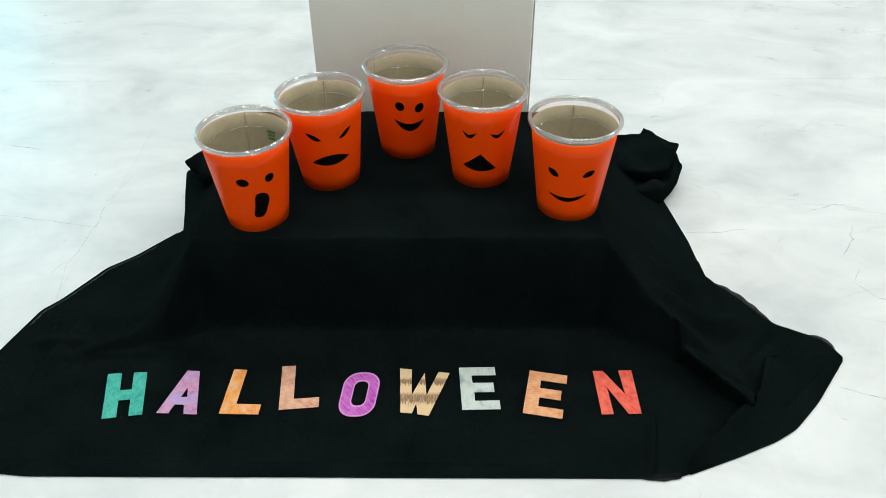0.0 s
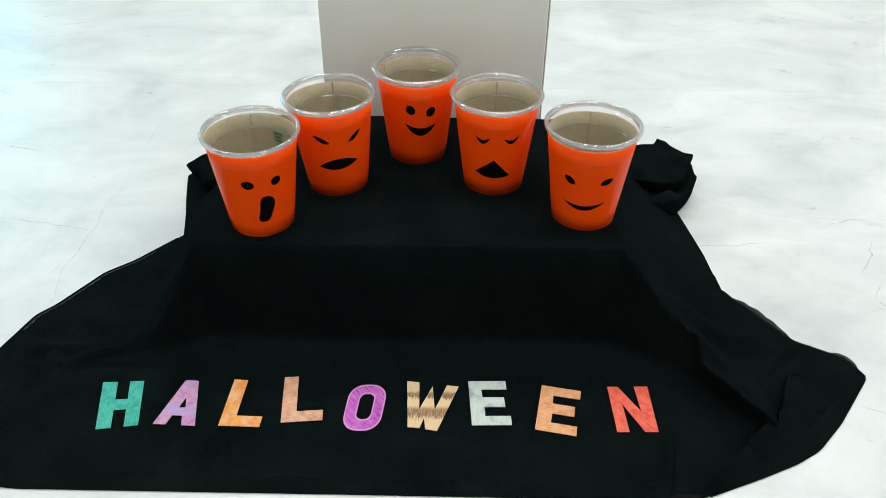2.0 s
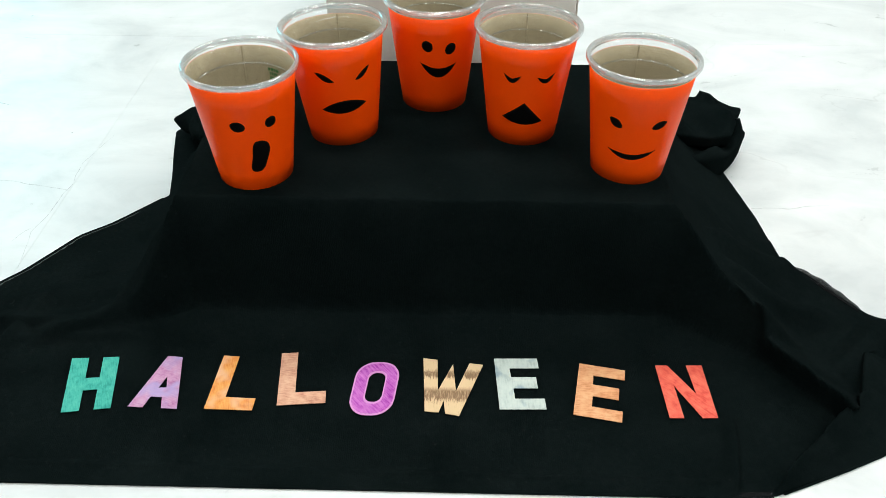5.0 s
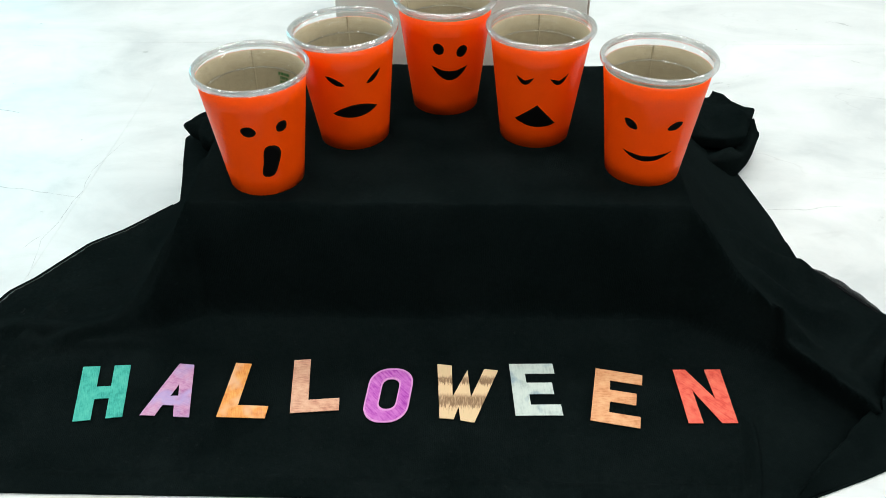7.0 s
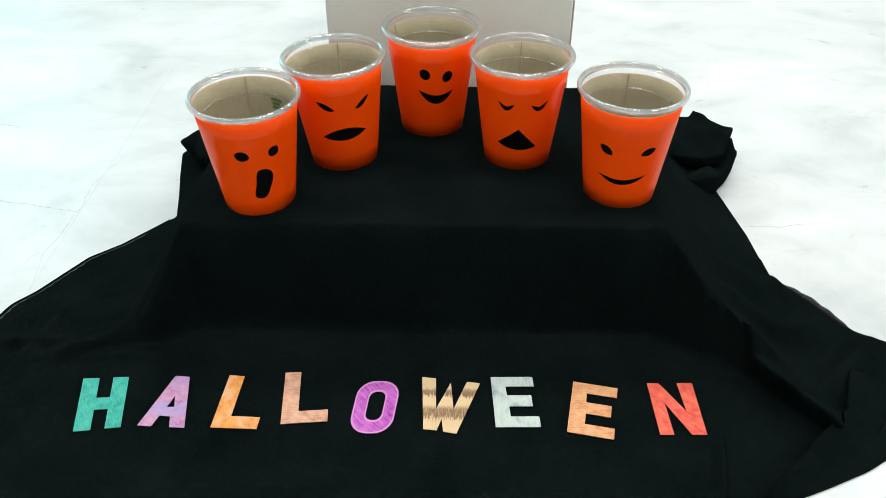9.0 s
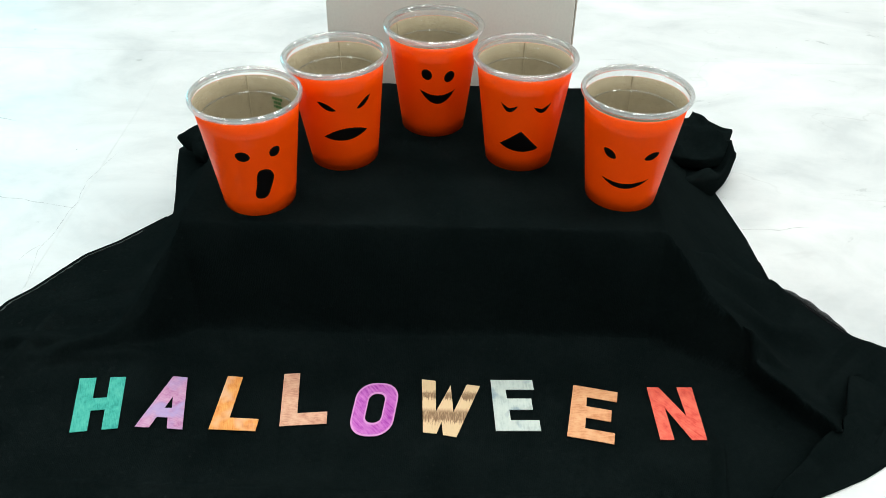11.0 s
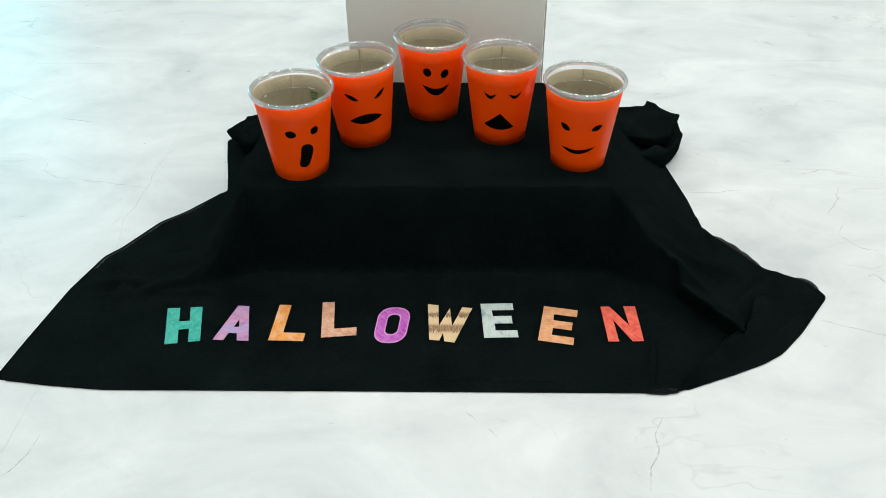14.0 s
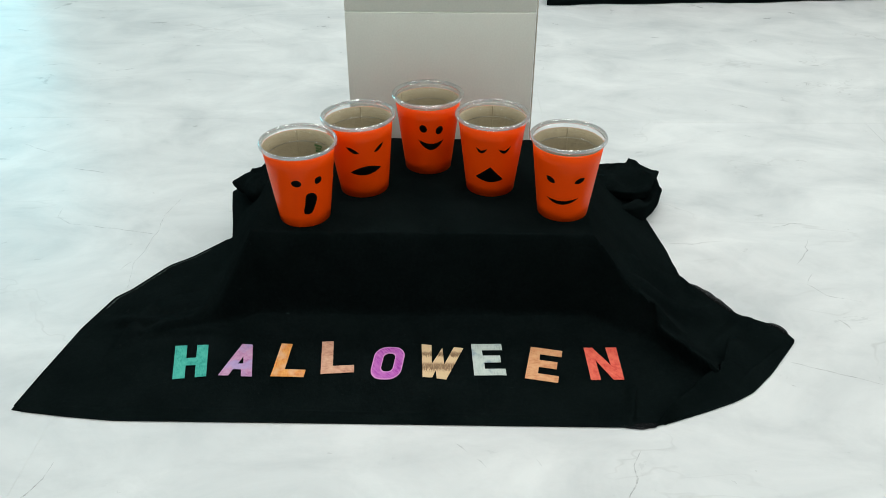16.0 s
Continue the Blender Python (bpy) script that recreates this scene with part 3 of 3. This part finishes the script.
def slanted(bm, drop):
    """Lower a sleeve's edge towards the back of the cup; it still hugs the wall."""
    for v in bm.verts:
        r = math.hypot(v.co.x, v.co.y)
        z = v.co.z * (1 - drop * 0.5 * (1 + v.co.y / r))
        k = (r - wall_r(v.co.z) + wall_r(z)) / r
        v.co = (v.co.x * k, v.co.y * k, z)
    return bm


def cup(x, y, face, turn, label, seam, sleeve_z, lean=(0, 0), rise=0.0, flare=0.0, drop=0.0):
    ob = new("plastic_cup")
    ob.matrix_world = pose(x * U, y * U, TOP + 0.0024, lean[0], lean[1], 0)
    tagged(ob, label, "cup", "cups on the cloth-covered box")
    t = 0.0006
    led = 0.0800                                  # stacking ledge
    prof = [(0.0, 0.004), (R_BASE - 0.006, 0.003), (R_BASE - 0.0015, 0.0005), (R_BASE, 0.0016), (wall_r(led) - 0.0010, led - 0.001),
            (wall_r(led) - 0.0002, led + 0.0010), (wall_r(0.0968) + 0.0003, 0.0968)]
    inner_side = [(max(r - t, 0.0), z + (t if r < R_BASE - 0.001 else 0)) for r, z in prof[::-1]]
    part("body", lathe(prof + inner_side), PLASTIC, ob, "clear plastic wall", True)
    part("ledge", lathe([(wall_r(led) - 0.0016 + 0.0007 * math.cos(a), led + 0.0008 * math.sin(a)) for a in (k * math.pi / 4 for k in range(8))], 96, True), LEDGE, ob,
         "clear stacking ledge inside the cup")
    ro = R_TOP + 0.0034 + flare
    zt = CUP_H + rise
    lip = [(R_TOP - 0.0006, zt - 0.0045), (R_TOP - 0.0006, zt - 0.0015), (R_TOP + 0.0002, zt), (R_TOP + 0.0018, zt + 0.0004), (ro - 0.0006, zt - 0.0002),
           (ro, zt - 0.0015), (ro - 0.0001, zt - 0.0033), (ro - 0.0006, zt - 0.0043), (ro - 0.0010, zt - 0.0035), (ro - 0.0010, zt - 0.0017),
           (R_TOP + 0.0018, zt - 0.0006), (R_TOP + 0.0006, zt - 0.0011), (R_TOP + 0.0002, zt - 0.0045)]
    part("rim", lathe(lip, 96, True), RIM, ob, "thick curled clear rim", True)
    zs = [0.0006 + (sleeve_z - 0.0006) * k / 6 for k in range(7)]
    sl = part("sleeve", slanted(lathe([(wall_r(z) + 0.0008, z) for z in zs] + [(wall_r(sleeve_z) + 0.0005, sleeve_z)]
                                      + [(wall_r(z) + 0.0005, z) for z in zs[::-1]], 96, True), drop), ORANGE, ob, "glossy orange paper sleeve")
    part("lining", slanted(lathe([(wall_r(z) + 0.0004, z) for z in zs] + [(wall_r(z) + 0.0001, z) for z in zs[::-1]], 96, True), drop), KRAFT, sl,
         "brown kraft inner face of the sleeve")
    # overlap of the paper, a standing edge on the inner side
    bm = bmesh.new()
    ring = []
    for z in zs:
        r = wall_r(z) - 0.0001
        ring.append([bm.verts.new((q * math.cos(seam + da), q * math.sin(seam + da), z)) for q, da in ((r, 0), (r - 0.0004, 0.004), (r - 0.0004, 0.03), (r, 0.035))])
    for a, b in zip(ring, ring[1:]):
        for k in range(3):
            bm.faces.new((a[k], a[k + 1], b[k + 1], b[k]))
    part("seam_flap", slanted(bm, drop), KRAFT, sl, smooth=False)
    for clear in ob.children:
        clear.visible_shadow = clear.name.startswith("sleeve")
    eyes, mouth = FACES[face]
    for e in eyes:
        part("eye", patch(e, radians(turn)), BLACKPAPER, sl, "black cut-out eye")
    part("mouth", patch(mouth, radians(turn)), BLACKPAPER, sl, "black cut-out mouth")
    return ob, sl


cup1, sleeve1 = cup(-0.192, 0.742, "shouting", 18, "orange paper-sleeved plastic cup with a shouting black face", 1.75, 0.0955, (1.2, 0), -0.0007, drop=0.018)
cup(-0.1205, 0.8195, "scowling", 12, "orange paper-sleeved plastic cup with a scowling black face", 1.6, 0.0955, (0, -2.2), 0.0004, 0.0010, 0.026)
cup(-0.0338, 0.889, "grinning", 6, "orange paper-sleeved plastic cup with a grinning black face", 2.6, 0.0958, (0, 0), 0.0020, 0.0013, 0.026)
cup(0.0540, 0.825, "sobbing", -2, "orange paper-sleeved plastic cup with closed eyes and open mouth", 1.5, 0.0955, (0, 0), 0.0003, 0.0009, 0.022)
cup(0.1475, 0.7595, "smirking", -8, "orange paper-sleeved plastic cup with a slyly smiling face", 1.45, 0.0932, drop=0.016)
for a0, z0, w in ((0.96, 0.0745, 0.28), (1.00, 0.0710, 0.20), (0.96, 0.0675, 0.24)):
    for c, share in ((0.0, 0.26), (0.32, 0.16), (0.54, 0.22), (0.82, 0.18)):      # unreadable words, as dashes
        bm = bmesh.new()
        vs = [[bm.verts.new(((wall_r(z) - 0.0012) * math.cos(a0 + w * (c + share * i / 3)), (wall_r(z) - 0.0012) * math.sin(a0 + w * (c + share * i / 3)), z))
               for i in range(4)] for z in (z0, z0 + 0.0024)]
        for i in range(3):
            bm.faces.new((vs[0][i], vs[0][i + 1], vs[1][i + 1], vs[1][i]))
        part("print_bar", bm, GREEN, sleeve1, "dash of green print")

# ---- the letters ----
H_ = [(0, 0), (.36, 0), (.36, .37), (.66, .37), (.66, 0), (1, 0), (1, 1), (.66, 1), (.66, .60), (.36, .60), (.36, 1), (0, 1)]
A_ = [(0, 0), (.27, 0), (.41, .2), (.62, .2), (.61, 0), (.9, 0), (1, 1), (.71, 1)]
L_ = [(0, 0), (1, 0), (1, .22), (.36, .22), (.35, 1), (0, 1)]
W_ = [(.06, .03), (.28, .03), (.355, .25), (.385, .02), (.60, 0), (1, 1), (.775, 1), (.55, .44), (.5, .95), (.26, .42), (.24, 1), (0, 1)]
E_ = [(0, 0), (1, 0), (1, .2), (.36, .2), (.36, .4), (.9, .4), (.9, .62), (.34, .62), (.33, .8), (1, .8), (1, 1), (0, 1)]
N_ = [(0, 0), (.3, 0), (.28, .60), (.68, 0), (1, 0), (1, 1), (.66, 1), (.70, .44), (.26, 1), (0, 1)]


def round_rect(x0, x1, y0, y1, r, n=6):
    out = []
    for cx, cy, a in ((x1 - r, y1 - r * .7, 0), (x0 + r, y1 - r * .7, 90), (x0 + r, y0 + r * .7, 180), (x1 - r, y0 + r * .7, 270)):
        out += [(cx + r * math.cos(radians(a + 90 * k / n)), cy + .7 * r * math.sin(radians(a + 90 * k / n))) for k in range(n + 1)]
    return out


def letter(ch, outline, hole, quad, material, label, face=None):
    """A paper letter: outline and hole in a unit square, laid into the quad (bl, br, tl, tr) of the plan; face: a crayoned field inside a bare margin."""
    bl, br, tl, tr = [Vector(q) for q in quad]
    c = (bl + br + tl + tr) / 4
    place = lambda u, v: ((bl * (1 - u) + br * u) * (1 - v) + (tl * (1 - u) + tr * u) * v - c) * U

    def cut(loops, z, thick):
        bm = bmesh.new()
        edges = []
        for loop in loops:
            vs = [bm.verts.new((*place(u, v), z)) for u, v in loop]
            edges += [bm.edges.new((vs[i], vs[(i + 1) % len(vs)])) for i in range(len(vs))] if vs else []
        bmesh.ops.triangle_fill(bm, use_beauty=True, edges=edges)
        bmesh.ops.recalc_face_normals(bm, faces=bm.faces[:])
        if sum(f.normal.z for f in bm.faces) < 0:
            bmesh.ops.reverse_faces(bm, faces=bm.faces[:])
        g = bmesh.ops.extrude_face_region(bm, geom=bm.faces[:])
        bmesh.ops.translate(bm, verts=[v for v in g["geom"] if isinstance(v, bmesh.types.BMVert)], vec=(0, 0, thick))
        bmesh.ops.recalc_face_normals(bm, faces=bm.faces[:])
        return bm

    ob = part("paper_letter", cut((outline, hole), 0, 0.0006), material, smooth=False)
    ob.location = (c.x * U, c.y * U, 0.0026)
    if face:
        part("crayoned_field", cut(face[:2], 0.0006, 0.0001), face[2], ob, "violet crayon strokes", False)
    return tagged(ob, label, "letter", "letters of the word HALLOWEEN")


letter("H", H_, [], ((-.340, .564), (-.300, .570), (-.354, .627), (-.312, .630)), crayon("teal_crayon", (0.09, 0.52, 0.41), (0.004, 0.33, 0.265), 1.2),
       "teal crayoned paper letter H lying on the cloth")
letter("A", A_, [(.55, .37), (.7, .38), (.71, .6)], ((-.286, .572), (-.239, .570), (-.302, .635), (-.255, .631)),
       crayon("mauve_crayon", (0.66, 0.38, 0.54), (0.52, 0.16, 0.38), 0.4, (0.42, 0.33, 0.60)), "mauve and lilac crayoned paper letter A on the cloth")
letter("L", L_, [], ((-.221, .571), (-.180, .570), (-.218, .634), (-.177, .631)), crayon("orange_crayon", (0.95, 0.45, 0.12), (0.86, 0.22, 0.03), 1.3, (0.85, 0.5, 0.3)),
       "bright orange crayoned paper letter L on the cloth")
letter("L", L_, [], ((-.160, .576), (-.119, .580), (-.166, .638), (-.124, .642)), crayon("peach_crayon", (0.84, 0.50, 0.33), (0.64, 0.26, 0.17), 0.1),
       "peach crayoned paper letter L on the cloth")
letter("O", round_rect(0, 1, 0, 1, .42), round_rect(.32, .70, .24, .79, .17), ((-.100, .567), (-.062, .567), (-.095, .629), (-.056, .629)),
       plain("pale_violet_paper", (0.66, 0.27, 0.58), 0.75), "violet crayoned paper letter O on the cloth",
       (round_rect(.035, .965, .03, .97, .40), round_rect(.29, .73, .205, .825, .18), crayon("violet_crayon", (0.70, 0.22, 0.62), (0.42, 0.008, 0.42), 0.9, None, 210, 0.45)))
letter("W", W_, [], ((-.037, .571), (.017, .566), (-.037, .635), (.017, .628)), striped_wood(), "tan paper letter W with brown scribbled bands")
letter("E", E_, [], ((.030, .576), (.070, .577), (.027, .636), (.066, .637)), crayon("pale_grey_crayon", (0.66, 0.71, 0.65), (0.54, 0.61, 0.57), 1.5, (0.22, 0.31, 0.38), 200, 0.6, (0.56, 0.64)),
       "pale grey-blue crayoned paper letter E on the cloth")
letter("E", E_, [], ((.092, .572), (.132, .564), (.104, .632), (.144, .624)), crayon("apricot_crayon", (0.88, 0.48, 0.25), (0.76, 0.27, 0.10), 0.0),
       "apricot crayoned paper letter E tilted on the cloth")
letter("N", N_, [], ((.173, .570), (.214, .571), (.172, .631), (.214, .632)), crayon("red_crayon", (0.95, 0.20, 0.12), (0.80, 0.045, 0.03), 0.8),
       "red crayoned paper letter N on the cloth")

# ---- the second display behind ----
bm = bmesh.new()
cols = 90
prof = [(0.0, 0.003), (0.012, 0.02), (0.02, 0.10), (0.035, 0.118), (0.30, 0.12), (0.44, 0.12)]
rows_ = []
for i in range(cols + 1):
    x = 0.27 + 1.35 * i / cols
    w = 0.012 * noise.noise((x * 5, 0.3, 0)) + 0.006 * noise.noise((x * 17, 2.3, 0))
    rows_.append([bm.verts.new((x * U, (2.142 + 0.07 * (x - 0.27) + d + (w if d < 0.03 else 0)) * U, z * U)) for d, z in prof])
for a, b in zip(rows_, rows_[1:]):
    for k in range(len(prof) - 1):
        bm.faces.new((a[k], b[k], b[k + 1], a[k + 1]))
far = part("black_cloth", bm, CLOTH)
tagged(far, "black cloth with a wavy hem over another low display", "cloth")
m2 = far.modifiers.new("thickness", "SOLIDIFY")
m2.thickness = 0.002

# ---- light fittings and window ----
for x, y in PANELS:
    fit = new("ceiling_light")
    fit.location = (x, y, HI)
    tagged(fit, "white rectangular recessed ceiling light panel", "ceiling light", "ceiling lights")
    for sx, sy, wx, wy in ((0, 0.16, 1.16, 0.03), (0, -0.16, 1.16, 0.03), (0.575, 0, 0.03, 0.29), (-0.575, 0, 0.03, 0.29)):
        part("frame", slab(sx - wx / 2, sx + wx / 2, sy - wy / 2, sy + wy / 2, -0.03, -0.001), PLASTER_FRAME, fit, smooth=False)
win = new("window_1")
tagged(win, "white framed glazed opening in the far wall", "window", kind="structure")
for a, b, c, d in ((-2.95, -2.90, 0.08, 2.16), (-1.94, -1.89, 0.08, 2.16), (-2.90, -1.94, 0.08, 0.13), (-2.90, -1.94, 2.11, 2.16), (-2.445, -2.395, 0.13, 2.11)):
    part("window_frame", slab(a, b, y1 + 0.03, y1 + 0.09, c, d), PLASTER_FRAME, win, smooth=False)

# ---- floor tiles ----
tile_meshes = {}
TX, TY, TW, TH = 0.187 * U, 0.697 * U + 0.6, 1.20, 1.20
ny0, ny1 = math.floor((y0 - TY) / TH), math.ceil((y1 - TY) / TH)
for j in range(ny0, ny1):
    tx = TX - 0.6 * (j % 2)                          # half-bond rows
    for i in range(math.floor((x0 - tx) / TW), math.ceil((x1 - tx) / TW)):
        a0, a1 = max(x0, tx + i * TW), min(x1, tx + (i + 1) * TW)
        b0, b1 = max(y0, TY + j * TH), min(y1, TY + (j + 1) * TH)
        if a1 - a0 < 0.02 or b1 - b0 < 0.02:
            continue
        key = (round(a1 - a0, 4), round(b1 - b0, 4))
        if key not in tile_meshes:
            w, h = key
            tile_meshes[key] = mesh_of("tile", slab(-w / 2 + 0.00015, w / 2 - 0.00015, -h / 2 + 0.00015, h / 2 - 0.00015, -0.012, 0, 0.0001), MARBLE, False)
        t = new("tile", tile_meshes[key])
        t.location = ((a0 + a1) / 2, (b0 + b1) / 2, 0)
        t.parent = floor

# ---- the marked veins of the tiles ----
VEINM, vn, vl = mat("grey_marble_vein")
va, vb, vx, vo = vn.new("ShaderNodeBsdfTransparent"), vn.new("ShaderNodeBsdfDiffuse"), vn.new("ShaderNodeMixShader"), vn.new("ShaderNodeOutputMaterial")
vb.inputs[0].default_value = (0.30, 0.29, 0.28, 1)
vr = ramp(vn, [(0.38, (0.0,) * 3), (0.62, (0.42,) * 3)])
vl.new(noise_node(vn, vl, texco(vn, vl), 75, 4, 0.7), vr.inputs[0])
vl.new(vr.outputs[0], vx.inputs[0])
vl.new(va.outputs[0], vx.inputs[1])
vl.new(vb.outputs[0], vx.inputs[2])
vl.new(vx.outputs[0], vo.inputs[0])


def vein(points, width):
    """A hair vein: a flat, ragged strip through a few points of a tile."""
    pts = []
    for (ax, ay), (bx, by) in zip(points, points[1:]):
        k = max(2, int(math.hypot(bx - ax, by - ay) / 0.004))
        pts += [(ax + (bx - ax) * i / k, ay + (by - ay) * i / k) for i in range(k)]
    pts.append(points[-1])
    bm = bmesh.new()
    rows = []
    for i, (x, y) in enumerate(pts):
        a, b = pts[max(i - 1, 0)], pts[min(i + 1, len(pts) - 1)]
        d = Vector((b[1] - a[1], a[0] - b[0])).normalized()
        o = 0.0035 * noise.noise((x * 45, y * 45, 0.5)) * math.sin(math.pi * i / (len(pts) - 1))
        w = width * (0.35 + 0.65 * abs(noise.noise((x * 90, y * 90, 2.5))) + 0.2) * (0.3 + 0.7 * math.sin(math.pi * i / (len(pts) - 1)))
        rows.append([bm.verts.new((x + d.x * (o + s), y + d.y * (o + s), 0.0002)) for s in (-w / 2, w / 2)])
    for a, b in zip(rows, rows[1:]):
        bm.faces.new((a[0], b[0], b[1], a[1]))
    bmesh.ops.recalc_face_normals(bm, faces=bm.faces[:])
    return part("vein", bm, VEINM, floor, smooth=False)


vein([(0.519, 0.837), (0.506, 0.815), (0.508, 0.806), (0.480, 0.771)], 0.0016)
vein([(0.492, 0.748), (0.475, 0.723), (0.492, 0.697), (0.534, 0.684)], 0.0018)
vein([(0.398, 0.565), (0.435, 0.550), (0.491, 0.527)], 0.0020)
vein([(0.487, 0.648), (0.496, 0.627)], 0.0025)
vein([(0.383, 0.529), (0.391, 0.523)], 0.0022)
vein([(-0.595, 0.908), (-0.591, 0.882), (-0.567, 0.861), (-0.494, 0.849), (-0.426, 0.834)], 0.0017)
vein([(-0.754, 1.132), (-0.685, 1.096)], 0.0022)
vein([(-0.629, 1.040), (-0.574, 1.024)], 0.0022)
vein([(-0.883, 1.516), (-0.843, 1.531)], 0.003)
vein([(-0.715, 1.489), (-0.680, 1.502)], 0.003)
vein([(0.197, 0.424), (0.186, 0.404), (0.186, 0.387), (0.174, 0.364), (0.170, 0.340)], 0.0020)
vein([(-0.400, 0.400), (-0.401, 0.378), (-0.414, 0.355), (-0.432, 0.335)], 0.0018)
vein([(0.028, 0.410), (0.037, 0.399)], 0.0015)
vein([(0.088, 0.411), (0.093, 0.401)], 0.0015)
vein([(0.005, 0.432), (0.019, 0.417)], 0.0014)
vein([(0.279, 0.385), (0.283, 0.381)], 0.0028)
vein([(-0.126, 0.416), (-0.120, 0.4155)], 0.0024)
vein([(-0.324, 0.366), (-0.318, 0.362)], 0.0024)
vein([(0.306, 0.82), (0.346, 0.822), (0.391, 0.828)], 0.0018)
vein([(0.473, 0.867), (0.507, 0.88), (0.538, 0.882)], 0.0018)
vein([(-0.418, 0.953), (-0.433, 0.89), (-0.429, 0.836), (-0.431, 0.796), (-0.436, 0.758), (-0.43, 0.722), (-0.426, 0.7)], 0.0012)
vein([(-0.438, 0.767), (-0.45, 0.742)], 0.0011)
